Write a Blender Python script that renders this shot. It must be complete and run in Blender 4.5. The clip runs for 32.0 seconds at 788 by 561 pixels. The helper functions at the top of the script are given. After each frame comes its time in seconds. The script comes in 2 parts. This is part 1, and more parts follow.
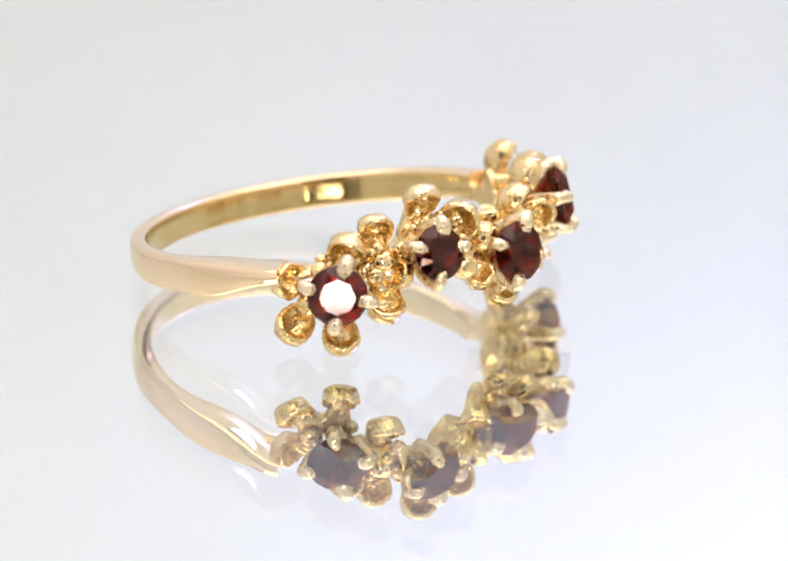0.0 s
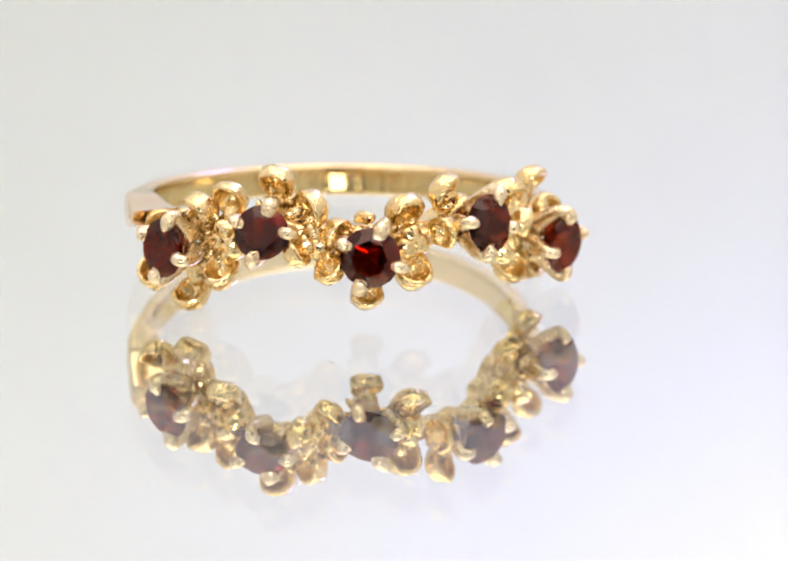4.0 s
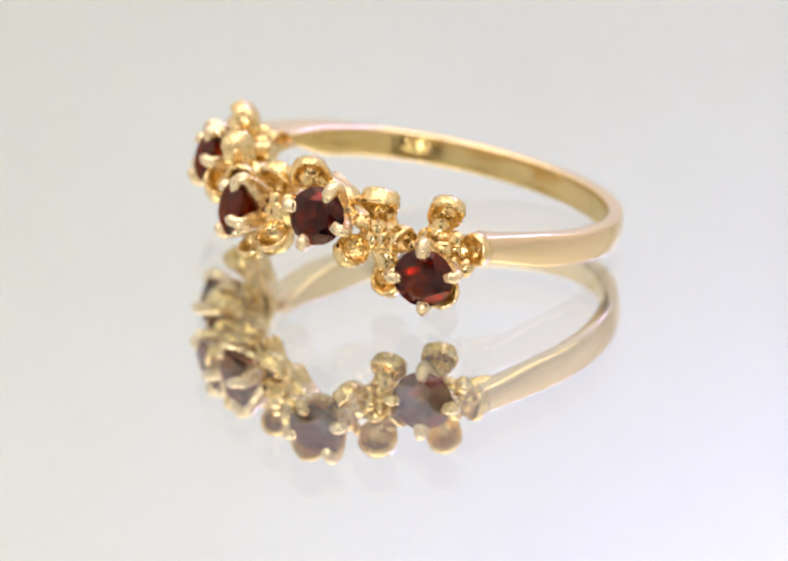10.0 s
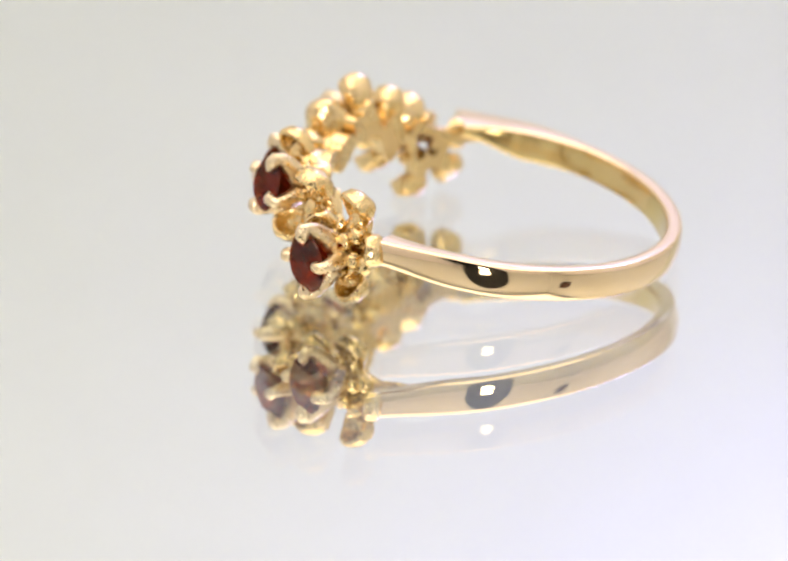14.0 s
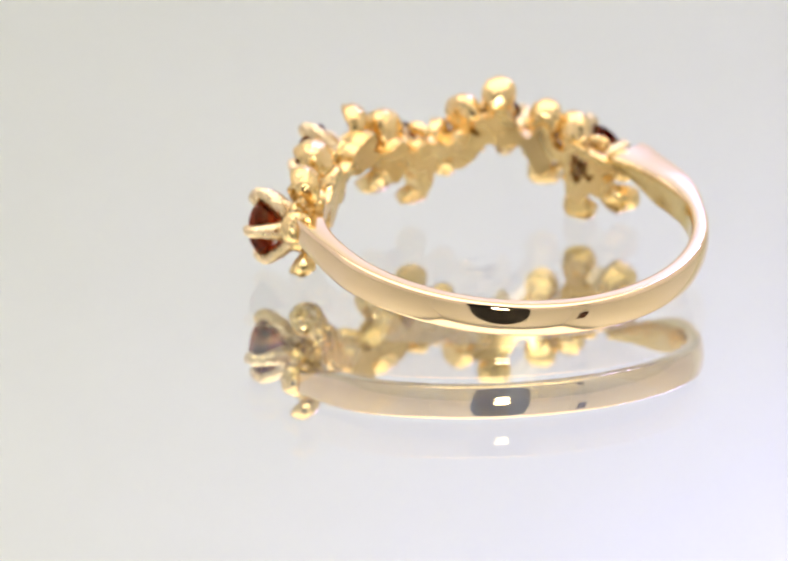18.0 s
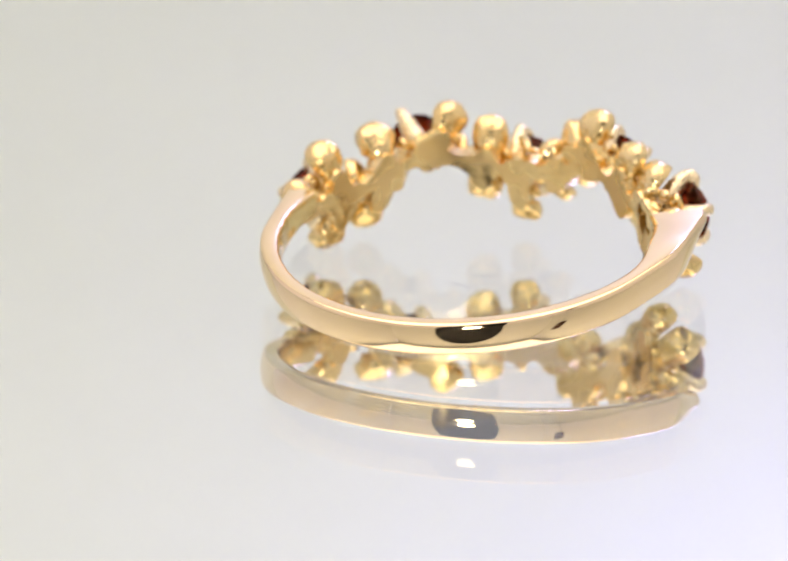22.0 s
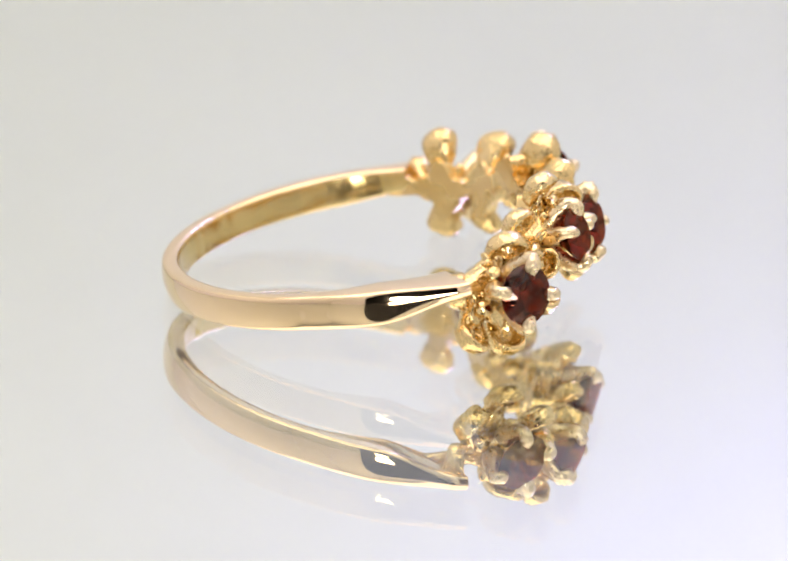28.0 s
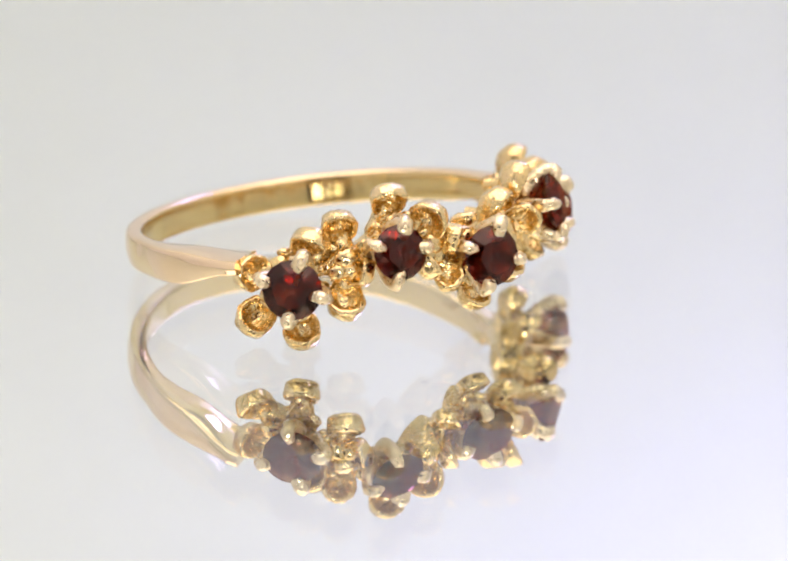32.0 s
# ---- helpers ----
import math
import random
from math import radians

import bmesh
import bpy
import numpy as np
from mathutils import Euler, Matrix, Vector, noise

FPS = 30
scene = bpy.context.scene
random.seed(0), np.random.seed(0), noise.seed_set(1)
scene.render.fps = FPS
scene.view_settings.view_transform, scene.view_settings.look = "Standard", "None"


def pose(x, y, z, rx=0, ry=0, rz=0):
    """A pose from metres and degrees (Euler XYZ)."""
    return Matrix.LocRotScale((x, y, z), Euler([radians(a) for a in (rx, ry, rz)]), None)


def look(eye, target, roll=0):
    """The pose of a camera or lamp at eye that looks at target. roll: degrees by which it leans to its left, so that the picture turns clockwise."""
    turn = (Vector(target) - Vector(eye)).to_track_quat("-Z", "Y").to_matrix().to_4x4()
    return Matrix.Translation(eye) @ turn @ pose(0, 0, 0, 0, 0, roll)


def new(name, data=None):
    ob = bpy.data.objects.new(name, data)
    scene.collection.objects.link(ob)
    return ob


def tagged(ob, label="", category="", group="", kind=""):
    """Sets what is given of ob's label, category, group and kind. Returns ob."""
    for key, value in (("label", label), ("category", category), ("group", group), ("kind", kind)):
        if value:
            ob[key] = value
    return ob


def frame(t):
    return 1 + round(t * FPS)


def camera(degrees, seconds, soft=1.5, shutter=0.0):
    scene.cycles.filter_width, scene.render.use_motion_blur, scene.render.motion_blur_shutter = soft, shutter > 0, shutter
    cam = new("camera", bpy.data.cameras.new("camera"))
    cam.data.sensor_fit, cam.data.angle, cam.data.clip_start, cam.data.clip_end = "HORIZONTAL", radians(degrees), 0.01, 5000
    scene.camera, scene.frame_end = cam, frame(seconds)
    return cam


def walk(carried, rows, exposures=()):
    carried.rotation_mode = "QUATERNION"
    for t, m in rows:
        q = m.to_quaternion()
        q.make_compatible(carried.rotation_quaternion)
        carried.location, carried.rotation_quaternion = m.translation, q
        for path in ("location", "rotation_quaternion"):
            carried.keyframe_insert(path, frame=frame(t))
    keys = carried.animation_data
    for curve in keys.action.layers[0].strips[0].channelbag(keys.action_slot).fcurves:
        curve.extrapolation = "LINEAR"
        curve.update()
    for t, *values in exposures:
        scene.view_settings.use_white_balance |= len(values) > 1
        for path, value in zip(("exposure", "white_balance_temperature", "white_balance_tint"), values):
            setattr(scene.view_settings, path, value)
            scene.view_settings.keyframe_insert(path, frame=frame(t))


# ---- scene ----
# Close-up of a gold ring with five red stones that turns on a mirrored display turntable inside a light tent.
# World origin: under the ring, on the mirror layer; y points away from the camera; true size, metres.
MM = 0.001
CLIP = 32.0
AXIS = (1.06 * MM, 0.0)           # the turntable's axis
TURN = -11.5425                   # degrees per second
RING = (-4.349 * MM, -1.339 * MM)  # the ring's middle from the axis, at the start
TOP = 1.0 * MM                    # the glass surface over the mirror layer

# ---- camera ----
cam = camera(12.0, CLIP, soft=1.9)
EYE, PITCH = (0.0, -0.17334, 0.06062), radians(19.176)
AIM = (0.0, EYE[1] + math.cos(PITCH), EYE[2] - math.sin(PITCH))
cam.data.dof.use_dof = True
cam.data.dof.focus_distance, cam.data.dof.aperture_fstop = 0.1730, 56.0
walk(cam, [(0.0, look(EYE, AIM, 0.48)), (CLIP, look(EYE, AIM, 0.48))],
     exposures=[(0.0, 0.27, 6110, 12.2), (1.0, 0.16, 6370, 11.2), (3.0, 0.22, 6320, 11.6), (6.0, 0.22, 6310, 11.8), (9.0, 0.14, 6530, 10.7),
                (13.0, 0.12, 6470, 11.2), (17.0, 0.10, 6480, 11.0), (19.0, 0.08, 6560, 10.6), (24.0, 0.07, 6530, 10.6), (28.0, 0.09, 6430, 11.4), (30.0, 0.12, 6290, 12.4),
                (CLIP, 0.12, 6320, 12.2)])

# ---- light ----
world = bpy.data.worlds.new("world")
scene.world = world
world.use_nodes = True
world.node_tree.nodes["Background"].inputs[0].default_value = (0.9, 0.95, 1.0, 1)
world.node_tree.nodes["Background"].inputs[1].default_value = 0.05


def area_lamp(name, eye, target, w, h, watts, colour):
    lamp = bpy.data.lights.new(name, "AREA")
    lamp.shape, lamp.size, lamp.size_y, lamp.energy, lamp.color = "RECTANGLE", w, h, watts, colour
    ob = new(name, lamp)
    ob.matrix_basis = look(eye, target)
    return ob


area_lamp("ceiling_led", (0.0, -0.02, 0.350), (0.0, -0.0199, 0.0), 0.44, 0.44, 1.14, (1.0, 0.915, 0.815))
# Blue lamp added without a seen source, to tint the rear wall's right side.
area_lamp("blue_wall_fill", (0.100, 0.190, 0.190), (0.010, 0.24, 0.11), 0.09, 0.03, 0.22, (0.32, 0.31, 1.0))


# ---- materials ----
def nodes_of(name):
    m = bpy.data.materials.new(name)
    m.use_nodes = True
    nt = m.node_tree
    return m, nt, nt.nodes["Principled BSDF"], nt.nodes["Material Output"]


def noise_node(nt, scale, detail=3.0, rough=0.55):
    co = nt.nodes.new("ShaderNodeTexCoord")
    n = nt.nodes.new("ShaderNodeTexNoise")
    n.inputs["Scale"].default_value, n.inputs["Detail"].default_value = scale, detail
    n.inputs["Roughness"].default_value = rough
    nt.links.new(co.outputs["Object"], n.inputs["Vector"])
    return n


def ramp(nt, src, a, b, lo=0.3, hi=0.7):
    r = nt.nodes.new("ShaderNodeMapRange")
    r.inputs["From Min"].default_value, r.inputs["From Max"].default_value = lo, hi
    r.inputs["To Min"].default_value, r.inputs["To Max"].default_value = a, b
    nt.links.new(src, r.inputs["Value"])
    return r.outputs["Result"]


def mixed(nt, fac, a, b):
    m = nt.nodes.new("ShaderNodeMix")
    m.data_type = "RGBA"
    nt.links.new(fac, m.inputs["Factor"])
    m.inputs["A"].default_value, m.inputs["B"].default_value = (*a, 1), (*b, 1)
    return m.outputs["Result"]


def bumped(nt, bsdf, src, dist, strength=1.0):
    b = nt.nodes.new("ShaderNodeBump")
    b.inputs["Distance"].default_value, b.inputs["Strength"].default_value = dist, strength
    nt.links.new(src, b.inputs["Height"])
    nt.links.new(b.outputs["Normal"], bsdf.inputs["Normal"])


def gold(name, light, dark, r_lo, r_hi, grain, dist):
    m, nt, p, _ = nodes_of(name)
    p.inputs["Metallic"].default_value = 1.0
    big, fine = noise_node(nt, 260.0), noise_node(nt, grain, 1.0, 0.4)
    nt.links.new(mixed(nt, ramp(nt, big.outputs["Fac"], 0, 1), dark, light), p.inputs["Base Color"])
    nt.links.new(ramp(nt, fine.outputs["Fac"], r_lo, r_hi), p.inputs["Roughness"])
    bumped(nt, p, fine.outputs["Fac"], dist)
    return m


GOLD = gold("polished_gold", (0.92, 0.71, 0.46), (0.90, 0.675, 0.41), 0.03, 0.08, 700.0, 0.000003)
CAST = gold("cast_gold", (0.885, 0.68, 0.365), (0.825, 0.585, 0.245), 0.15, 0.29, 6000.0, 0.000035)
# Inside golds: filed and satin, colour deepened for light bounced within the ring.
SMOOTH_SHADED = gold("filed_gold_shaded", (0.80, 0.625, 0.305), (0.74, 0.545, 0.235), 0.14, 0.22, 900.0, 0.000012)
SATIN_SHADED = gold("satin_gold_shaded", (0.81, 0.61, 0.315), (0.72, 0.505, 0.215), 0.20, 0.34, 700.0, 0.000003)
PRONG = gold("prong_gold", (0.90, 0.745, 0.50), (0.85, 0.67, 0.40), 0.24, 0.38, 5000.0, 0.00005)


def garnet_material():
    m, nt, p, out = nodes_of("red_garnet")
    n = noise_node(nt, 900.0)
    deep, gloss, mx = nt.nodes.new("ShaderNodeBsdfGlass"), nt.nodes.new("ShaderNodeBsdfGlossy"), nt.nodes.new("ShaderNodeMixShader")
    nt.links.new(mixed(nt, ramp(nt, n.outputs["Fac"], 0, 1), (0.36, 0.092, 0.042), (0.54, 0.175, 0.065)), deep.inputs["Color"])
    deep.inputs["Roughness"].default_value, deep.inputs["IOR"].default_value = 0.09, 1.62
    gloss.inputs["Roughness"].default_value = 0.02
    mx.inputs[0].default_value = 0.036
    nt.links.new(deep.outputs[0], mx.inputs[1])
    nt.links.new(gloss.outputs[0], mx.inputs[2])
    nt.links.new(mx.outputs[0], out.inputs["Surface"])
    nt.nodes.remove(p)
    return m


GARNET = garnet_material()


def mirror_material():
    m, nt, p, out = nodes_of("silvered_white_layer")
    n = noise_node(nt, 40.0)
    nt.links.new(mixed(nt, ramp(nt, n.outputs["Fac"], 0, 1), (0.80, 0.80, 0.80), (0.84, 0.84, 0.84)), p.inputs["Base Color"])
    p.inputs["Roughness"].default_value = 1.0
    p.inputs["Specular IOR Level"].default_value = 0.0
    g = nt.nodes.new("ShaderNodeBsdfGlossy")
    g.inputs["Roughness"].default_value = 0.0
    g.inputs["Color"].default_value = (0.935, 0.965, 0.89, 1)
    mx = nt.nodes.new("ShaderNodeMixShader")
    mx.inputs[0].default_value = 0.965
    nt.links.new(p.outputs[0], mx.inputs[1])
    nt.links.new(g.outputs[0], mx.inputs[2])
    nt.links.new(mx.outputs[0], out.inputs["Surface"])
    return m


def glass_material():
    m, nt, p, out = nodes_of("clear_glass_sheet")
    t = nt.nodes.new("ShaderNodeBsdfTransparent")
    g = nt.nodes.new("ShaderNodeBsdfGlossy")
    g.inputs["Roughness"].default_value = 0.0
    mx = nt.nodes.new("ShaderNodeMixShader")
    mx.inputs[0].default_value = 0.15
    nt.links.new(t.outputs[0], mx.inputs[1])
    nt.links.new(g.outputs[0], mx.inputs[2])
    nt.links.new(mx.outputs[0], out.inputs["Surface"])
    return m


def plain(name, a, b, rough, scale=60.0, dist=0.0001, sheen=0.5):
    m, nt, p, _ = nodes_of(name)
    p.inputs["Specular IOR Level"].default_value = sheen
    n = noise_node(nt, scale)
    nt.links.new(mixed(nt, ramp(nt, n.outputs["Fac"], 0, 1), a, b), p.inputs["Base Color"])
    p.inputs["Roughness"].default_value = rough
    bumped(nt, p, n.outputs["Fac"], dist)
    return m


def glow(name, colour, strength):
    m, nt, p, out = nodes_of(name)
    e = nt.nodes.new("ShaderNodeEmission")
    e.inputs[0].default_value, e.inputs[1].default_value = (*colour, 1), strength
    nt.links.new(e.outputs[0], out.inputs["Surface"])
    return m


MIRROR, SHEET = mirror_material(), glass_material()
CLOTH = plain("white_tent_cloth", (0.85, 0.85, 0.845), (0.88, 0.88, 0.875), 0.95, 30.0)
CREAM = plain("cream_backdrop_cloth", (0.820, 0.848, 0.760), (0.845, 0.873, 0.785), 0.95, 30.0)
FLOOR = plain("grey_table_cloth", (0.33, 0.33, 0.33), (0.40, 0.40, 0.40), 0.95, 150.0)
BLACK = plain("black_fabric", (0.008, 0.008, 0.008), (0.014, 0.014, 0.014), 0.9, 300.0, 0.0001, 0.02)
GREY = plain("grey_plastic", (0.25, 0.25, 0.26), (0.30, 0.30, 0.31), 0.5, 200.0)
BROWN = plain("brown_leather", (0.060, 0.020, 0.010), (0.085, 0.030, 0.014), 0.8, 300.0, 0.0001, 0.05)
DUST = plain("grey_dust", (0.10, 0.10, 0.11), (0.20, 0.20, 0.21), 0.9, 3000.0)
LED = glow("led_front", (1.0, 0.97, 0.90), 39.0)


# ---- mesh helpers ----
def mesh_object(name, bm, material, parent=None, smooth=True, label=""):
    me = bpy.data.meshes.new(name)
    bm.to_mesh(me)
    bm.free()
    me.materials.append(material)
    if smooth:
        me.polygons.foreach_set("use_smooth", [True] * len(me.polygons))
    ob = new(name, me)
    if parent:
        ob.parent = parent
    if label:
        tagged(ob, label)
    return ob


def part(name, bm, material, parent, label="", smooth=True):
    return mesh_object(name, bm, material, parent, smooth, label)


def box_bm(lo, hi, bevel=0.0):
    bm = bmesh.new()
    bmesh.ops.create_cube(bm, size=1.0)
    for v in bm.verts:
        for i in range(3):
            v.co[i] = lo[i] if v.co[i] < 0 else hi[i]
    if bevel:
        bmesh.ops.bevel(bm, geom=bm.edges[:], offset=bevel, segments=2, affect="EDGES")
    return bm


def loft(bm, rings, closed_ends=True, loop=False):
    """Joins rings of equal count into a skin."""
    vs = [[bm.verts.new(c) for c in r] for r in rings]
    n = len(vs[0])
    pairs = list(zip(vs, vs[1:])) + ([(vs[-1], vs[0])] if loop else [])
    for a, b in pairs:
        for i in range(n):
            j = (i + 1) % n
            bm.faces.new((a[i], a[j], b[j], b[i]))
    if closed_ends and not loop:
        bm.faces.new(vs[0][::-1])
        bm.faces.new(vs[-1])
    return vs


def tube(bm, centres, radii, sides=10):
    """A round bar along centres, with a radius at each."""
    rings, ref = [], Vector((0.3, 0.2, 1.0))
    for i, c in enumerate(centres):
        d = (centres[min(i + 1, len(centres) - 1)] - centres[max(i - 1, 0)]).normalized()
        a = d.cross(ref).normalized()
        b = d.cross(a)
        rings.append([c + (a * math.cos(q) + b * math.sin(q)) * radii[i] for q in (2 * math.pi * k / sides for k in range(sides))])
    loft(bm, rings)


def cyl(deg, r, z):
    """A point of the ring from its angle, its distance from the ring's middle and its height over the mirror layer (mm)."""
    a = radians(deg)
    return Vector((r * math.cos(a) * MM, r * math.sin(a) * MM, z * MM - TOP))


def filed(bm, proud=0.0):
    """Files the inside of a casting down to the ring's inner cylinder."""
    for v in bm.verts:
        rise = v.co.z + TOP - MID_Z * MM
        x, y = v.co.x + SLOPE[0] * rise, v.co.y + SLOPE[1] * rise
        r, least = math.hypot(x, y), (r_in(math.degrees(math.atan2(y, x))) + proud) * MM
        if r < least:
            v.co.x += x * (least / r - 1)
            v.co.y += y * (least / r - 1)
    return bm


def to_bore(verts, proud=0.0):
    """Lays verts on the ring's inner cylinder, as a file leaves them."""
    for v in verts:
        rise = v.co.z + TOP - MID_Z * MM
        x, y = v.co.x + SLOPE[0] * rise, v.co.y + SLOPE[1] * rise
        uneven = 0.07 * noise.noise(v.co * (0.9 / MM))
        r, want = math.hypot(x, y), (r_in(math.degrees(math.atan2(y, x))) + proud + uneven) * MM
        v.co.x += x * (want / r - 1)
        v.co.y += y * (want / r - 1)


def file_and_shade_inside(ob, surface):
    """Gives the faces that look at the ring's middle the filed surface, with shade in its colour."""
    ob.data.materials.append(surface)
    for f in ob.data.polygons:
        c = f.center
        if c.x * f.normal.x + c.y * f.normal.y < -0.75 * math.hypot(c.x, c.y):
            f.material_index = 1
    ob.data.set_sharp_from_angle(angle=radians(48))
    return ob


# ---- tent ----
def tent():
    T = 0.006
    def wall(name, lo, hi, mat, label):
        tagged(mesh_object(name, box_bm(lo, hi), mat, smooth=False), label, kind="structure")
    wall("floor", (-0.30, -0.40, -0.026), (0.30, 0.30, -0.020), FLOOR, "pale grey cloth table top under the tent")
    wall("wall_back", (-0.25, 0.24, -0.020), (0.25, 0.24 + T, 0.36), CREAM, "plain pale cream fabric rear wall of the tent")
    wall("wall_left", (-0.25 - T, -0.30, -0.020), (-0.25, 0.24 + T, 0.36), CLOTH, "plain white fabric side wall of the tent")
    wall("wall_right", (0.25, -0.30, -0.020), (0.25 + T, 0.24 + T, 0.36), CLOTH, "plain white fabric side wall of the tent")
    wall("ceiling", (-0.25 - T, -0.30, 0.36), (0.25 + T, 0.24 + T, 0.36 + T), CLOTH, "white fabric tent roof")
    bm = bmesh.new()                             # the front panel with its arched opening
    n = 24
    arch = [(-0.09, -0.020)] + [(-0.09 * math.cos(math.pi * k / n), 0.06 + 0.22 * math.sin(math.pi * k / n)) for k in range(n + 1)] + [(0.09, -0.020)]
    rim = [(-0.256, -0.020)] + [(-0.256 * max(-1, min(1, 1.42 * math.cos(math.pi * k / n))), 0.06 + 0.30 * min(1, 1.42 * math.sin(math.pi * k / n))) for k in range(n + 1)] + [(0.256, -0.020)]
    skin = [[bm.verts.new((x, y, z)) for x, z in side] for side, y in ((arch, -0.30), (rim, -0.30), (rim, -0.30 - T), (arch, -0.30 - T))]
    for a, b in zip(skin, skin[1:] + skin[:1]):
        for k in range(n + 2):
            bm.faces.new((a[k], a[k + 1], b[k + 1], b[k]))
    bmesh.ops.recalc_face_normals(bm, faces=bm.faces[:])
    tagged(mesh_object("wall_front", bm, CLOTH, smooth=False), "white fabric front of the tent with an arched opening", kind="structure")
    # Black panel out of view, its colour put in for the unlit room.
    wall("backdrop", (-0.30, -0.40, -0.020), (0.30, -0.39, 0.40), BLACK, "black panel standing in for the unlit room behind the tent's front opening")


tent()


def front_lamp():
    bm = bmesh.new()
    outline = ((-0.020, 0.012), (0.002, 0.012), (0.014, 0.019), (0.028, 0.027), (0.055, 0.027), (0.058, 0.024))
    loft(bm, [[Vector((0.004 + x * w, y, z)) for x, y in ((-1, -0.236), (1, -0.236), (1, -0.226), (-1, -0.226))] for z, w in outline])
    bmesh.ops.recalc_face_normals(bm, faces=bm.faces[:])
    body = tagged(mesh_object("led_lamp", bm, BLACK, smooth=False), "small black lamp with a glowing front standing on the tent floor", "lamp")
    bm = bmesh.new()
    full = lambda v: math.copysign(abs(v) ** 0.7, v)
    ring_of = lambda k, y: [Vector((0.004 + k * 0.0160 * full(math.cos(2 * math.pi * i / 40)), y, 0.0180 + k * 0.0135 * full(math.sin(2 * math.pi * i / 40)))) for i in range(40)]
    loft(bm, [ring_of(1.0, -0.226), ring_of(1.0, -0.2250), ring_of(0.9, -0.2242)])
    part("diffuser", bm, LED, body, "glowing white diffuser")


front_lamp()


# Added out of view: stand and clamp for a dark mark reflected in gold.
def unseen_stand():
    stand = tagged(mesh_object("unseen_stand", box_bm((0.1545, -0.1435, 0.0), (0.1560, -0.1420, 0.068), 0.0003), GREY), "thin grey stand with a brown clamp, added unseen for its dark reflection in the band", "stand")
    part("foot", box_bm((0.140, -0.158, -0.020), (0.170, -0.128, 0.0), 0.001), BLACK, stand)
    part("clamp", box_bm((0.148, -0.149, 0.068), (0.163, -0.136, 0.122), 0.001), BROWN, stand, "dark brown clamp")


unseen_stand()


# ---- turntable ----
def disc_bm(r, z0, z1, n=160, bevel=0.0004):
    bm = bmesh.new()
    rings = []
    for rr, z in ((r - bevel, z0), (r, z0 + bevel), (r, z1 - bevel), (r - bevel, z1)):
        rings.append([Vector((rr * math.cos(2 * math.pi * k / n), rr * math.sin(2 * math.pi * k / n), z)) for k in range(n)])
    loft(bm, rings)
    return bm


def turntable():
    t = new("turntable")
    tagged(t, "round mirrored display turntable under a clear glass sheet", "turntable")
    part("base", disc_bm(0.083, -0.020, -0.006), GREY, t, "grey plastic base", smooth=False)
    part("mirror_disc", disc_bm(0.085, -0.006, 0.0), MIRROR, t, "silvery white mirror disc", smooth=False)
    bm = bmesh.new()
    n = 160
    rings = [[Vector((0.085 * math.cos(2 * math.pi * k / n), 0.085 * math.sin(2 * math.pi * k / n), z)) for k in range(n)] for z in (0.00002, TOP)]
    vs = loft(bm, rings, closed_ends=False)
    bm.faces.new(vs[-1])
    part("glass_sheet", bm, SHEET, t, "clear glass cover sheet", smooth=False)
    rnd = random.Random(4)
    bm = bmesh.new()
    for k in range(46):
        if k < 6:
            x, y = ((-0.31, -11.44), (-1.1, -6.6), (1.98, -3.15), (6.9, -12.0), (-0.13, -10.4), (2.9, -15.5))[k]
        else:
            x, y = rnd.uniform(-34, 34), rnd.uniform(-34, 34)
        a, n = rnd.uniform(0, 180), rnd.choice((0.7, 1.0, 1.4))
        long = n * (0.16 if k < 6 else rnd.uniform(0.03, 0.10))
        m = pose(x * MM, y * MM, TOP + 0.008 * MM, 0, 0, a) @ Matrix.Diagonal((long * MM, 0.022 * MM, 0.012 * MM, 1))
        bmesh.ops.create_icosphere(bm, subdivisions=1, radius=1.0, matrix=m)
    for x0, y0, x1, y1 in ((-2.2, -0.85, -3.6, -1.80), (-1.75, -2.23, -2.16, -3.51)):   # two longer fibres
        m = pose((x0 + x1) / 2 * MM, (y0 + y1) / 2 * MM, TOP + 0.008 * MM, 0, 0, math.degrees(math.atan2(y1 - y0, x1 - x0)))
        bmesh.ops.create_icosphere(bm, subdivisions=2, radius=1.0, matrix=m @ Matrix.Diagonal((math.hypot(x1 - x0, y1 - y0) / 2 * MM, 0.016 * MM, 0.010 * MM, 1)))
    tagged(part("dust", bm, DUST, t, "fine grey dust and lint"), kind="stuff")
    return t


TURNTABLE = turntable()

# ---- ring ----
SLOPE = (0.1265, -0.1140)     # the ring leans on its flowers: rise per metre along x and y
SEAMS = (98.7, 114.6, 120.4)   # shallow solder grooves across the inside of the band
MID_Z, R_IN, R_OUT, BAND_H = 3.50, 8.80, 9.623, 1.617


def plane_z(deg, r):
    a = radians(deg)
    return MID_Z + r * (SLOPE[0] * math.cos(a) + SLOPE[1] * math.sin(a))


def r_in(deg):
    a = radians(deg)
    return R_IN * (1 - 0.0205 * math.cos(2 * a) + 0.0275 * math.sin(2 * a) + 0.005 * math.cos(3 * a) + 0.006 * math.sin(3 * a))


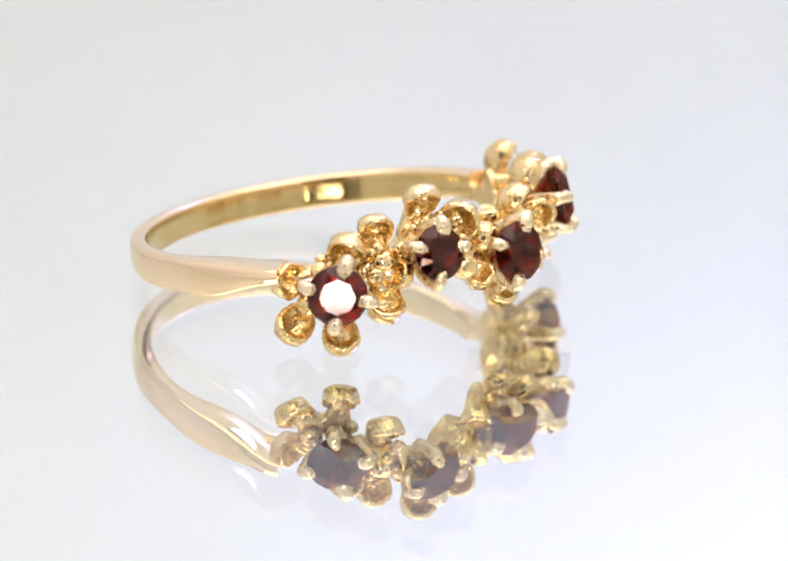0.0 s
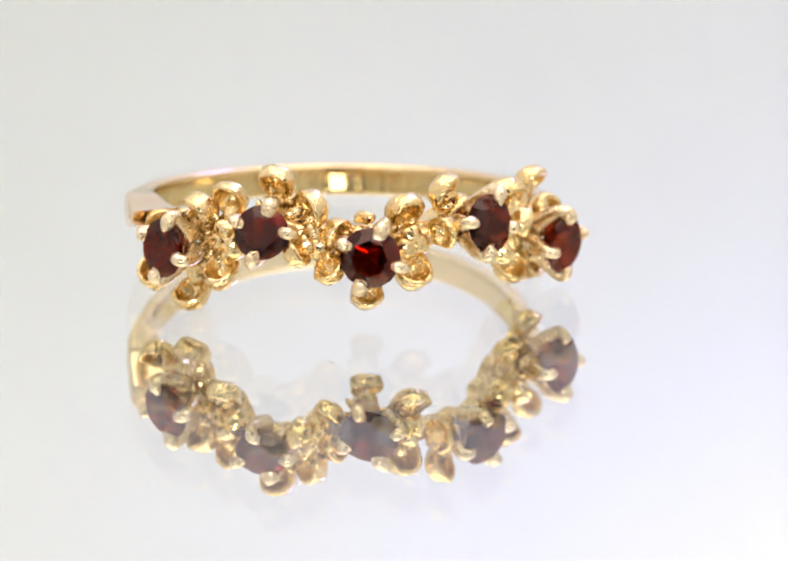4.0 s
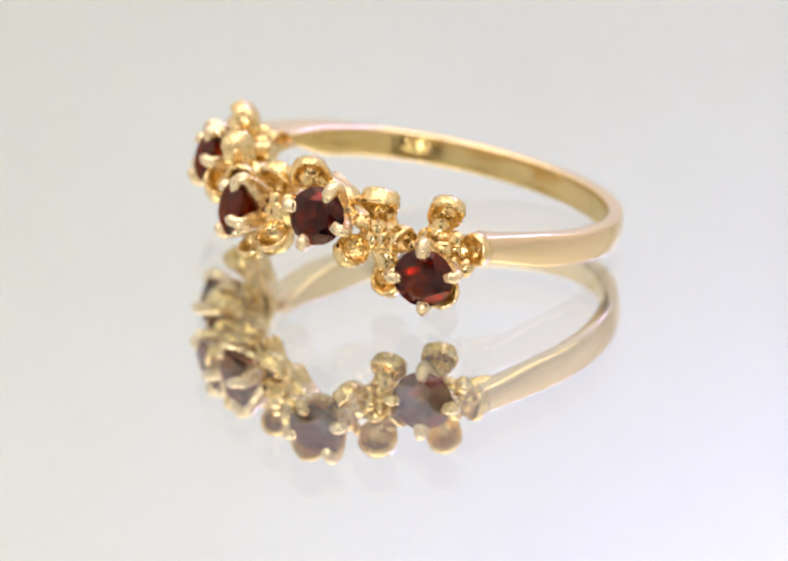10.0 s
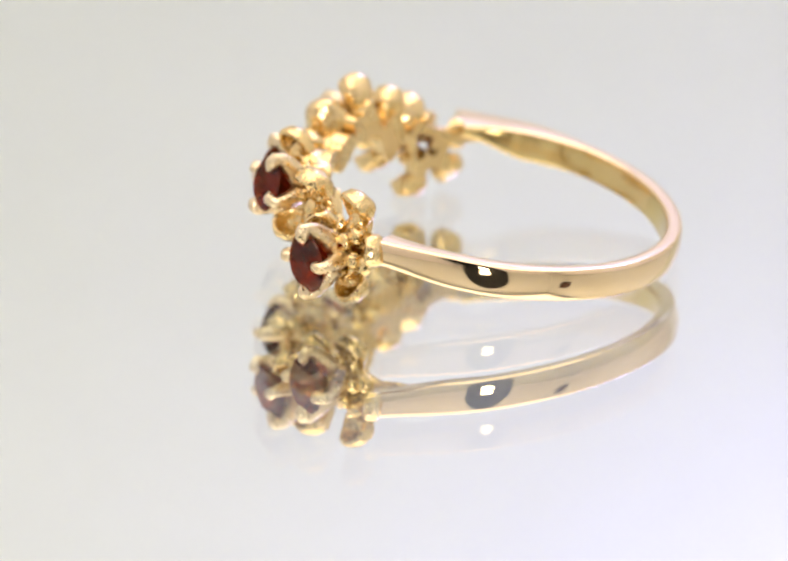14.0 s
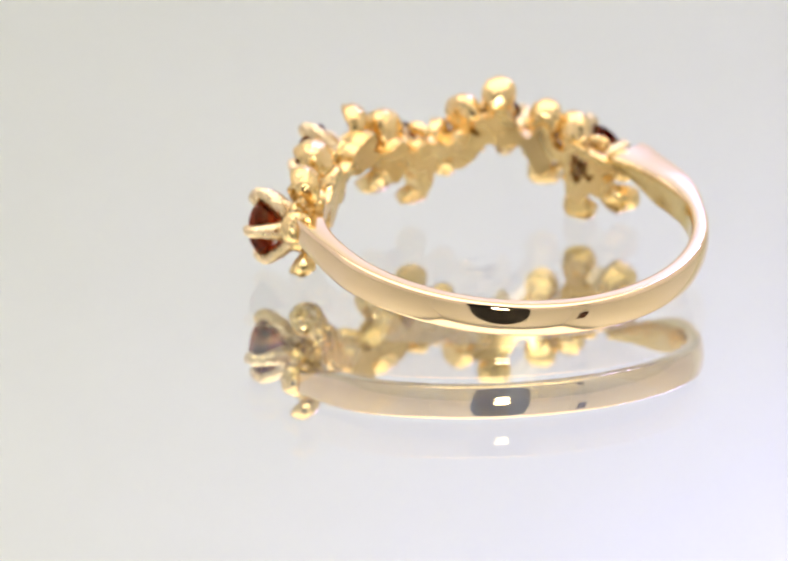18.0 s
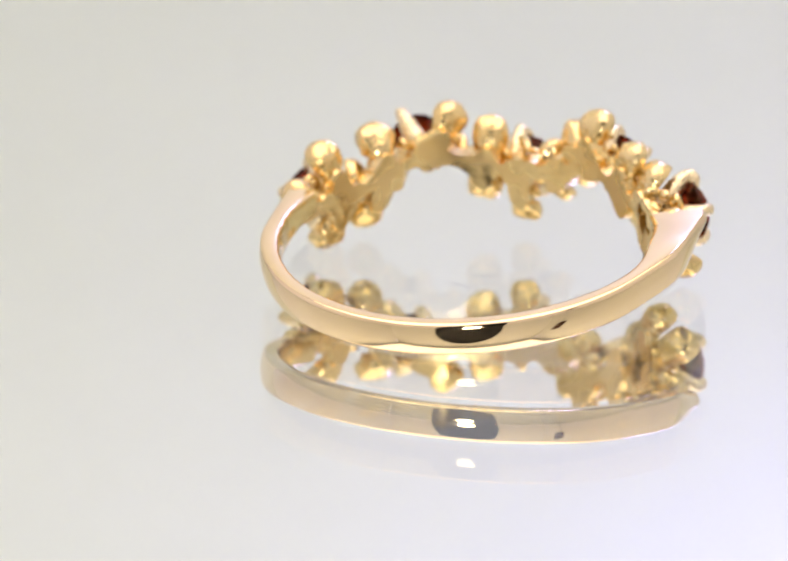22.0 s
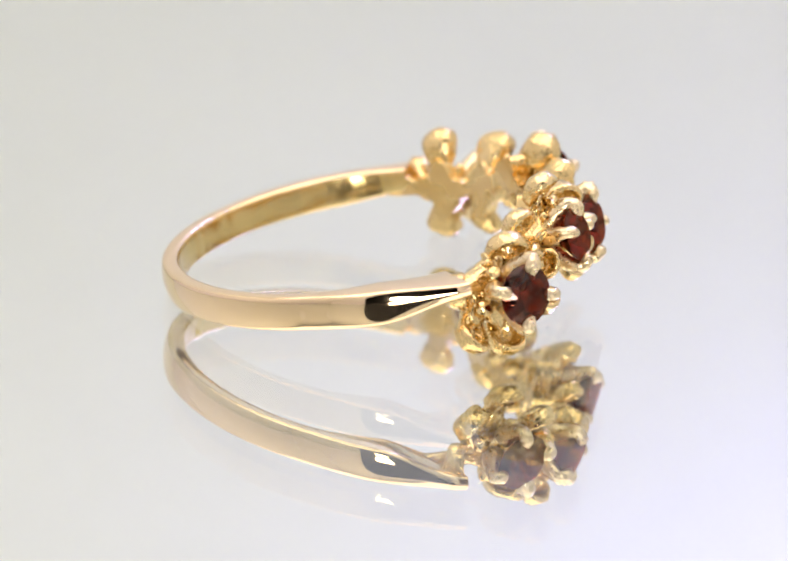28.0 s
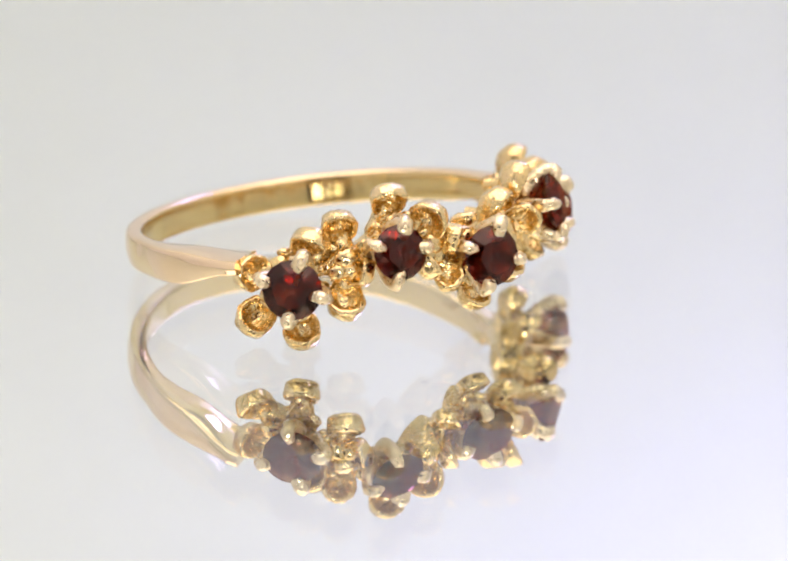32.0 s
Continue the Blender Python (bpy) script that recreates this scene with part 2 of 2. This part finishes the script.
def band_bm():
    bm = bmesh.new()
    up = Vector((-SLOPE[0], -SLOPE[1], 1)).normalized()
    rings = []
    a0, a1, n = 39.0, 260.0, 320
    for i in range(n + 1):
        a = a0 + (a1 - a0) * i / n
        e = min(a - a0, a1 - a)                  # degrees from the nearer end
        s = min(1.0, e / 22.0)
        s = s * s * (3 - 2 * s)
        least = 0.78 if a < 150.0 else 0.42      # one shoulder tapers more than the other
        h = BAND_H * (least + (1 - least) * s)
        th = (R_OUT - R_IN) + 0.12 * 0.5 * (1 + math.cos(math.pi * min(1.0, max(0.0, e - 24.0) / (30.0 if a < 150.0 else 18.0))))
        r0 = r_in(a)
        if e < 24.0:                             # the shoulders run off straight
            edge = a0 + 24.0 if a - a0 < a1 - a else a1 - 24.0
            th = max(th, (r_in(edge) + R_OUT - R_IN + 0.12) / math.cos(radians(24.0 - e)) - r0)
        if a > 180.0:                            # one shoulder swells more than the other
            k = min(1.0, max(0.0, (42.0 - e) / 24.0))
            k = k * k * (3 - 2 * k)
            w = min(1.0, max(0.0, (28.0 - e) / 28.0))
            w = w * w * (3 - 2 * w)
            r0, th = r0 - 0.40 * k, th + (0.40 + 0.33 * (1 - w) + 0.62 * max(0.0, 1 - e / 30.0) ** 1.6 * min(1.0, 0.62 + e / 8.0)) * k
        else:
            th -= 0.36 * max(0.0, 1 - e / 30.0) ** 1.6
        if e < 24.0:
            th += (0.045 if a > 180.0 else 0.02) * math.sin(math.pi * e / 24.0) ** 2
        r1 = r0 + th
        ra = radians(a)
        out = Vector((math.cos(ra), math.sin(ra), 0))
        out = (out - up * out.dot(up)).normalized()
        mid = cyl(a, (r0 + r1) / 2, plane_z(a, (r0 + r1) / 2)) + up * (BAND_H - h) * 0.25 * MM
        c = min(0.21, th / 2 - 0.04, h / 2 - 0.04)  # worn round edges
        wob = 0.030 * noise.noise(Vector((a * 0.09, 3.0, 0.0))) + 0.012 * noise.noise(Vector((a * 0.31, 7.0, 0.0))) + 0.03 * sum(math.exp(-((a - at) / 0.9) ** 2) for at in SEAMS)
        prof = []
        for sx, sy in ((1, 1), (-1, 1), (-1, -1), (1, -1)):
            cx, cy = sx * (th / 2 - c), sy * (h / 2 - c)
            q0 = {(1, 1): 0, (-1, 1): 90, (-1, -1): 180, (1, -1): 270}[(sx, sy)]
            for q in (0, 30, 60, 90):
                w = radians(q0 + q)
                prof.append((cx + c * math.cos(w) + (wob if sx < 0 else 0.0), cy + c * math.sin(w)))
            if (sx, sy) == (-1, 1):           # so is the inner one
                for v in (0.6, 0.2, -0.2, -0.6):
                    prof.append((-th / 2 - 0.022 * (1 - v * v) + wob, v * (h / 2 - c)))
            if (sx, sy) == (1, -1):           # the outer face is slightly domed
                for v in (-0.6, -0.2, 0.2, 0.6):
                    prof.append((th / 2 + 0.08 * (1 - v * v), v * (h / 2 - c)))
        rings.append([mid + (out * x + up * y) * MM for x, y in prof])
    loft(bm, rings)
    bmesh.ops.recalc_face_normals(bm, faces=bm.faces[:])
    return bm


def lumpy(p, amount, scale=1.3, seed=0.0):
    """p moved a little, as in an uneven casting."""
    q = p * (scale / MM) + Vector((seed * 3.7, seed * 1.9, seed * 5.3))
    move = Vector((0, 0, 0))
    for k, part_of in ((1.0, 1.0), (2.3, 0.50)):
        move += Vector((noise.noise(q * k), noise.noise(q * k + Vector((31, 0, 0))), noise.noise(q * k + Vector((0, 47, 0))))) * part_of
    return p + move * amount


def petal_bm(base, bulb, face, width, cup=0.40, lean=36.0, seed=0):
    """A spoon-shaped petal: a hollow bowl round bulb with a thick rolled rim, its neck running down to base."""
    rnd = random.Random(seed)
    along = bulb - base
    reach = along.length
    along.normalize()
    face = (face - along * face.dot(along)).normalized()
    side = face.cross(along)
    t = radians(lean + rnd.uniform(-6, 6))
    face, along = face * math.cos(t) - along * math.sin(t), along * math.cos(t) + face * math.sin(t)
    tip, half, thick = 0.46 * width + 0.08 * MM, 0.45 * width + 0.08 * MM, 0.29 * MM
    depth = cup * width
    n = 48
    skew = rnd.uniform(-0.10, 0.10)

    def ring_at(rho, drop, grow, low=0.0):
        """One loop of the bowl: rho from its middle to its rim, drop below the rim's plane, grow beyond the rim."""
        out = []
        for k in range(n):
            q = 2 * math.pi * k / n
            c, d = math.cos(q), math.sin(q)
            back = max(0.0, -c)
            x = (tip if c > 0 else min(reach * 0.85, 1.65 * half)) * c * rho + grow * c
            y = half * d * rho * (1 - 0.30 * back * back) + grow * d + skew * half * c * rho
            z = -drop * (1 - 0.45 * back * rho) - low
            p = bulb + along * x + side * y + face * (z + 0.10 * width * (c if c > 0 else 0) * rho)
            out.append(lumpy(lumpy(p, (0.085 if low == 0.0 else 0.10) * MM, 0.9, seed), (0.045 if low == 0.0 else 0.02) * MM, 3.6, seed + 1))
        return out

    rings = []
    for i in range(11):
        rho = 0.06 + 0.94 * i / 11
        rings.append(ring_at(rho, depth * (1 - rho ** 2.0), 0.0))
    for i in range(9):
        w = math.pi * i / 8
        rings.append(ring_at(1.0, -math.sin(w) * thick * 0.55, thick * 0.5 * (1 - math.cos(w))))
    for i in range(9):
        rho = 1.0 - 0.94 * (i + 1) / 9
        rings.append(ring_at(rho, depth * (1 - rho ** 2.6) ** 0.55, thick * (0.4 + 0.6 * rho), thick))
    bm = bmesh.new()
    loft(bm, rings)
    bmesh.ops.recalc_face_normals(bm, faces=bm.faces[:])
    return bm


def gem_bm(radius):
    """A round brilliant: table up along z, girdle at z = 0."""
    def at(r, z, k, n):
        return Vector((radius * r * math.cos(2 * math.pi * k / n), radius * r * math.sin(2 * math.pi * k / n), radius * z))
    bm = bmesh.new()
    table = [bm.verts.new(at(0.60, 0.33, k, 8)) for k in range(8)]
    crown = [bm.verts.new(at(0.82, 0.19, k + 0.5, 8)) for k in range(8)]
    upper = [bm.verts.new(at(1.0, 0.03, k, 16)) for k in range(16)]
    lower = [bm.verts.new(at(1.0, -0.03, k, 16)) for k in range(16)]
    pav = [bm.verts.new(at(0.34, -0.58, k + 0.5, 8)) for k in range(8)]
    culet = bm.verts.new((0, 0, -0.86 * radius))
    f = bm.faces.new
    f(table)
    for i in range(8):
        j, a, b, c = (i + 1) % 8, 2 * i, 2 * i + 1, (2 * i + 2) % 16
        f((table[i], crown[i], table[j]))
        f((table[i], crown[i - 1], upper[a], crown[i]))
        f((crown[i], upper[a], upper[b]))
        f((crown[i], upper[b], upper[c]))
        f((upper[a], lower[a], lower[b], upper[b]))
        f((upper[b], lower[b], lower[c], upper[c]))
        f((pav[i], lower[b], lower[a]))
        f((pav[i], lower[c], lower[b]))
        f((culet, pav[i], lower[a], pav[i - 1]))
    bmesh.ops.recalc_face_normals(bm, faces=bm.faces[:])
    return bm


def star_bm(c, face, r, flat, arms, seed=0, hole=0.0):
    """A flat lumpy star at c that reaches out towards the places in arms."""
    bm = bmesh.new()
    bmesh.ops.create_icosphere(bm, subdivisions=4, radius=1.0)
    if hole:                                     # hollow behind the stone
        inner = [f for f in bm.faces if math.hypot(f.calc_center_median().x, f.calc_center_median().y) < hole / r]
        bmesh.ops.delete(bm, geom=inner, context="FACES")
        bmesh.ops.bridge_loops(bm, edges=[e for e in bm.edges if e.is_boundary])
    q = face.to_track_quat("Z", "Y").to_matrix()
    dirs = [q.transposed() @ (p - c) for p in arms]
    angles = [(math.atan2(d.y, d.x), math.hypot(d.x, d.y), d.z) for d in dirs]
    flat_side, rear = [], {v for v in bm.verts if v.co.z < 0.0}
    for v in bm.verts:
        if v.co.z < -0.32 and math.hypot(v.co.x, v.co.y) > 1.2 * hole / r:
            flat_side.append(v)
        a, rho, grow, lift = math.atan2(v.co.y, v.co.x), math.hypot(v.co.x, v.co.y), 0.0, 0.0
        for w, reach, up in angles:
            k = max(0.0, math.cos(a - w)) ** 9
            grow = max(grow, k * max(0.0, 0.92 * reach / r - 1.0))
            lift += k * (up - 0.35 * MM) * rho * rho * 0.7
        v.co = lumpy(c + q @ Vector((v.co.x * r * (1 + grow), v.co.y * r * (1 + grow), v.co.z * r * flat * (1.75 if v.co.z > 0 else 1.0) + lift)), (0.03 + 0.13 * min(1.0, max(0.0, v.co.z * 2.5))) * MM, 2.0, seed)
        if v not in rear:
            v.co = lumpy(v.co, 0.04 * MM, 4.0, seed + 1)
    to_bore(flat_side)
    return bm


def boss_bm(c, face, r, flat, seed=0):
    """A lumpy boss at c, flattened along face."""
    bm = bmesh.new()
    bmesh.ops.create_icosphere(bm, subdivisions=3, radius=r)
    q = face.to_track_quat("Z", "Y").to_matrix()
    for v in bm.verts:
        v.co = lumpy(c + q @ Vector((v.co.x, v.co.y, v.co.z * flat)), 0.10 * MM, 1.4, seed)
    return bm


def outward(az, el):
    a, e = radians(az), radians(el)
    return Vector((math.cos(a) * math.cos(e), math.sin(a) * math.cos(e), math.sin(e)))


# angle, distance and height of each flower's middle; its petals (angle, distance, height, width);
# stone: middle, azimuth and rise of its face, angles of its prongs, radius
FLOWERS = [
    dict(mid=(-86.6, 9.75, 4.15), petals=[(-85.2, 10.25, 1.60, 1.32), (-96.8, 10.6, 2.25, 1.36), (-98.8, 10.0, 4.15, 1.20), (-83.3, 9.9, 5.58, 1.45)], lumps=[(-93.0, 10.4, 3.3), (-90.5, 10.4, 4.8)],
         stone=((-86.4, 11.75, 4.10), -89.6, 10, (-9, 74, 165, 266), 1.32)),
    dict(mid=(-74.0, 9.9, 4.7), petals=[(-75.0, 9.4, 6.38, 1.22), (-73.8, 10.5, 3.20, 1.35), (-70.3, 10.35, 4.55, 0.90)], stone=None),
    dict(mid=(-61.0, 9.5, 5.7), petals=[(-60.2, 9.25, 7.45, 1.24), (-50.2, 9.8, 6.40, 1.45)], stone=((-61.0, 11.05, 5.52), -55, 18, (3, 76, 160, 254), 1.22)),
    dict(mid=(-49.0, 9.7, 4.9), petals=[(-44.6, 10.2, 3.7, 0.95), (-52.2, 10.55, 4.65, 1.10)], stone=None),
    dict(mid=(-33.5, 9.7, 4.6), petals=[(-34.2, 10.1, 2.35, 0.95), (-42.0, 10.0, 5.3, 1.0)], stone=((-34.4, 11.05, 4.45), -50.0, 13, (-13, 70, 155, 252), 1.34)),
    dict(mid=(-22.0, 9.9, 4.75), petals=[(-23.4, 9.8, 6.10, 1.45), (-21.8, 10.25, 3.40, 1.40), (-14.2, 10.5, 5.15, 1.05)], stone=None),
    dict(mid=(-3.0, 9.7, 5.45), petals=[(-10.8, 9.8, 6.88, 1.30)], stone=((-3.0, 11.3, 5.42), 2, 14, (-20, 60, 166, 248), 1.32)),
    dict(mid=(10.5, 9.8, 4.4), petals=[(11.2, 10.0, 5.95, 1.45), (14.0, 10.1, 2.25, 1.25), (4.8, 10.7, 3.7, 1.2)], stone=None),
    dict(mid=(25.5, 10.0, 3.4), petals=[(29.8, 9.95, 5.60, 1.35), (37.0, 10.4, 3.9, 1.15), (28.0, 10.0, 1.75, 1.35), (17.5, 10.3, 4.3, 1.0)], lumps=[(31.0, 10.4, 3.2), (32.0, 10.3, 4.4), (34.8, 10.3, 3.0), (28.5, 10.5, 4.0)],
         stone=((23.8, 12.0, 3.08), 14, -2, (8, 90, 180, 270), 1.36)),
]


def prong_bm(root, tip, face, seed, broad=False):
    """A stout claw from the flower's heart to the stone's rim, ending in a bead hooked over it."""
    bm = bmesh.new()
    axis = tip - root
    out = (axis - face * axis.dot(face)).normalized()
    pts, rad = [], []
    for i in range(9):
        u = i / 8
        pts.append(root.lerp(tip, u) + out * math.sin(u * math.pi * 0.62) * 0.28 * MM)
        rad.append((0.50 - 0.20 * u) * (1.2 if broad else 1.0) * MM)
    head = pts[-1]
    wide = 1.12 if broad else 0.95
    for fwd, back, r in ((0.10, 0.03, 0.29), (0.20, 0.12, 0.31), (0.29, 0.28, 0.31), (0.34, 0.44, 0.24), (0.36, 0.52, 0.08)):
        pts.append(head + face * fwd * MM - out * back * MM)
        rad.append(r * wide * MM)
    tube(bm, pts, rad, 14)
    bead = boss_bm(head + face * 0.22 * MM - out * 0.20 * MM, face, (0.38 if broad else 0.29) * MM, 0.72, seed)
    for v in bead.verts:
        v.co += out * (v.co - head).dot(out) * 0.5
        v.co = lumpy(v.co, 0.07 * MM, 2.2, seed)
    both = bpy.data.meshes.new("bead")
    bead.to_mesh(both)
    bead.free()
    for v in bm.verts:
        v.co = lumpy(v.co, 0.08 * MM, 1.4, seed)
    bm.from_mesh(both)
    bpy.data.meshes.remove(both)
    return bm


def granules_bm(mid, seed, count):
    """Small rough beads scattered over the heart of a flower."""
    rnd, bm = random.Random(seed + 70), bmesh.new()
    for k in range(count):
        w, d, size = rnd.uniform(0, 2 * math.pi), 1.5 * math.sqrt(rnd.random()), rnd.uniform(0.20, 0.34) * MM
        p = cyl(mid[0] + d * math.cos(w) / mid[1] * 57.3, mid[1] + rnd.uniform(-0.25, 0.28) - 0.12 * d, mid[2] + d * 0.85 * math.sin(w))
        m = Matrix.Translation(p) @ pose(0, 0, 0, rnd.uniform(0, 90), rnd.uniform(0, 90)) @ Matrix.Diagonal((size, size * rnd.uniform(1.0, 2.2), size * 0.8, 1))
        bmesh.ops.create_icosphere(bm, subdivisions=2, radius=1.0, matrix=m)
    for v in bm.verts:
        v.co = lumpy(v.co, 0.12 * MM, 2.0, seed)
    return bm


def flower(ring, spec, n):
    mid = cyl(*spec["mid"])
    face = outward(spec["mid"][0], 10)
    f = part("flower", filed(star_bm(cyl(spec["mid"][0], spec["mid"][1] - 0.70, spec["mid"][2]), face, 0.90 * MM, 0.46, [cyl(a, r, z) for a, r, z, w in spec["petals"]], n, 0.38 * MM if n == 0 else 0.0)), CAST, ring,
             "cast gold flower holding a red garnet" if spec["stone"] else "small cast gold flower without a stone")
    file_and_shade_inside(f, SATIN_SHADED)
    for k, (a, r, z, w) in enumerate(spec["petals"]):
        part("petal", filed(petal_bm(mid, cyl(a, r, z), outward(a, 8), 0.92 * w * MM, seed=n * 10 + k), 0.26), CAST, f)
    if spec["stone"]:
        place, az, el, claws, size = spec["stone"]
        c, nrm = cyl(*place), outward(az, el)
        rot = nrm.to_track_quat("Z", "Y").to_matrix().to_4x4()
        bm = gem_bm(size * 1.06 * MM)
        bm.transform(Matrix.Translation(c) @ rot @ pose(0, 0, 0, 0, 0, 11 * n))
        part("garnet", bm, GARNET, f, "faceted dark red garnet", smooth=False)
        root = c - nrm * 1.45 * MM
        for k, w in enumerate(map(radians, claws)):
            d = rot.to_3x3() @ Vector((math.cos(w), math.sin(w), 0))
            part("prong", prong_bm(root + d * 0.62 * MM, c + d * (size + 0.03) * MM - nrm * 0.02 * MM, nrm, n * 5 + k, k == 1), PRONG, f)
    for k, (a, r, z) in enumerate(spec.get("lumps", ())):   # rough castings beside the shoulders
        part("stamen", boss_bm(cyl(a, r, z), face, 0.46 * MM, 0.8, n * 3 + k), CAST, f)
    tagged(part("granulation", granules_bm(spec["mid"], n, 13 if spec["stone"] else 6), CAST, f, "rough gold grains from the casting"), kind="stuff")
    if not spec["stone"]:
        rnd = random.Random(n)
        for k in range(3):
            w = radians(90 + 120 * k + rnd.uniform(-15, 15))
            a = math.cos(w) * 0.36 / 9.8 * 57.3
            p = cyl(spec["mid"][0] + a, spec["mid"][1] + 0.20, spec["mid"][2] + math.sin(w) * 0.40)
            part("stamen", boss_bm(p, face, rnd.uniform(0.46, 0.58) * MM, 0.72, n + k), CAST, f)
    return f


def link_bms():
    """The flat cast links behind the flowers that join one shoulder of the band to the other."""
    links = []
    keys = [(253.0 - 360, 9.25, plane_z(253.0 - 360, 9.3))] + [(f["mid"][0], 9.42, f["mid"][2]) for f in FLOWERS] + [(46.0, 9.25, plane_z(46.0, 9.3))]
    for k, ((a0, r0, z0), (a1, r1, z1)) in enumerate(zip(keys, keys[1:])):
        bm, rings = bmesh.new(), []
        first, last = (3.2 / (a1 - a0) if k == 1 else 0.0), (1 - 3.2 / (a1 - a0) if k == 0 else 1.0)
        for i in range(13):
            u = first + (last - first) * i / 12
            w = u * u * (3 - 2 * u)
            a, r, z = a0 + (a1 - a0) * u, r0 + (r1 - r0) * u, z0 + (z1 - z0) * w
            ctr, out = cyl(a, r, z), outward(a, 0)
            h = (0.64 + 0.22 * math.cos(2 * math.pi * u)) * (0.40 + 0.60 * min(1.0, max(0.0, min(a + 104.0, 51.0 - a) / 12.0))) * MM
            t = (0.42 if (a > 39 or a < -99) else 0.46) * MM
            rings.append([lumpy(ctr + out * t * math.cos(q) + Vector((0, 0, h)) * math.sin(q), (0.02 + 0.16 * max(0.0, math.cos(q))) * MM, 2.2, 5)
                          for q in (2 * math.pi * m / 20 for m in range(20))])
        vs = loft(bm, rings)
        to_bore([row[m] for row in vs for m in range(7, 14)], 0.02)
        bmesh.ops.recalc_face_normals(bm, faces=bm.faces[:])
        links.append(bm)
    return links


def hallmark_bm():
    """A few raised strokes, too small to read, low on the inside of the band."""
    bm = bmesh.new()
    for da, dz, high, wide in ((0.0, -0.30, 0.34, 0.10), (1.5, -0.30, 0.34, 0.10), (2.9, -0.18, 0.10, 0.26), (3.0, -0.42, 0.10, 0.26), (4.6, -0.30, 0.34, 0.12)):
        a = 53.0 + da
        r = r_in(a) - 0.035
        m = Matrix.Translation(cyl(a, r, plane_z(a, r) + dz)) @ pose(0, 0, 0, 0, 0, a) @ Matrix.Diagonal((0.10 * MM, wide * MM, high * MM, 1))
        bmesh.ops.create_icosphere(bm, subdivisions=2, radius=0.6, matrix=m)
    return bm


def ring_thing():
    ring = new("gold_ring")
    tagged(ring, "yellow gold ring with five red garnets in cast flowers", "ring")
    band = part("band", band_bm(), GOLD, ring, "polished gold band with tapered shoulders")
    file_and_shade_inside(band, SMOOTH_SHADED)
    part("hallmark", hallmark_bm(), SMOOTH_SHADED, band, "tiny stamped hallmark inside the band")
    for link in link_bms():
        file_and_shade_inside(part("link", filed(link, 0.0), CAST, ring), SATIN_SHADED)
    for n, spec in enumerate(FLOWERS):
        flower(ring, spec, n)
    return ring


GOLD_RING = ring_thing()


# ---- movement ----
def motions():
    rows_t, rows_r = [], []
    for i in range(65):
        t = CLIP * i / 64
        spin = Matrix.Translation((*AXIS, 0)) @ pose(0, 0, 0, 0, 0, TURN * t)
        rows_t.append((t, spin))
        rows_r.append((t, spin @ Matrix.Translation((*RING, TOP))))
    walk(TURNTABLE, rows_t)
    walk(GOLD_RING, rows_r)


motions()
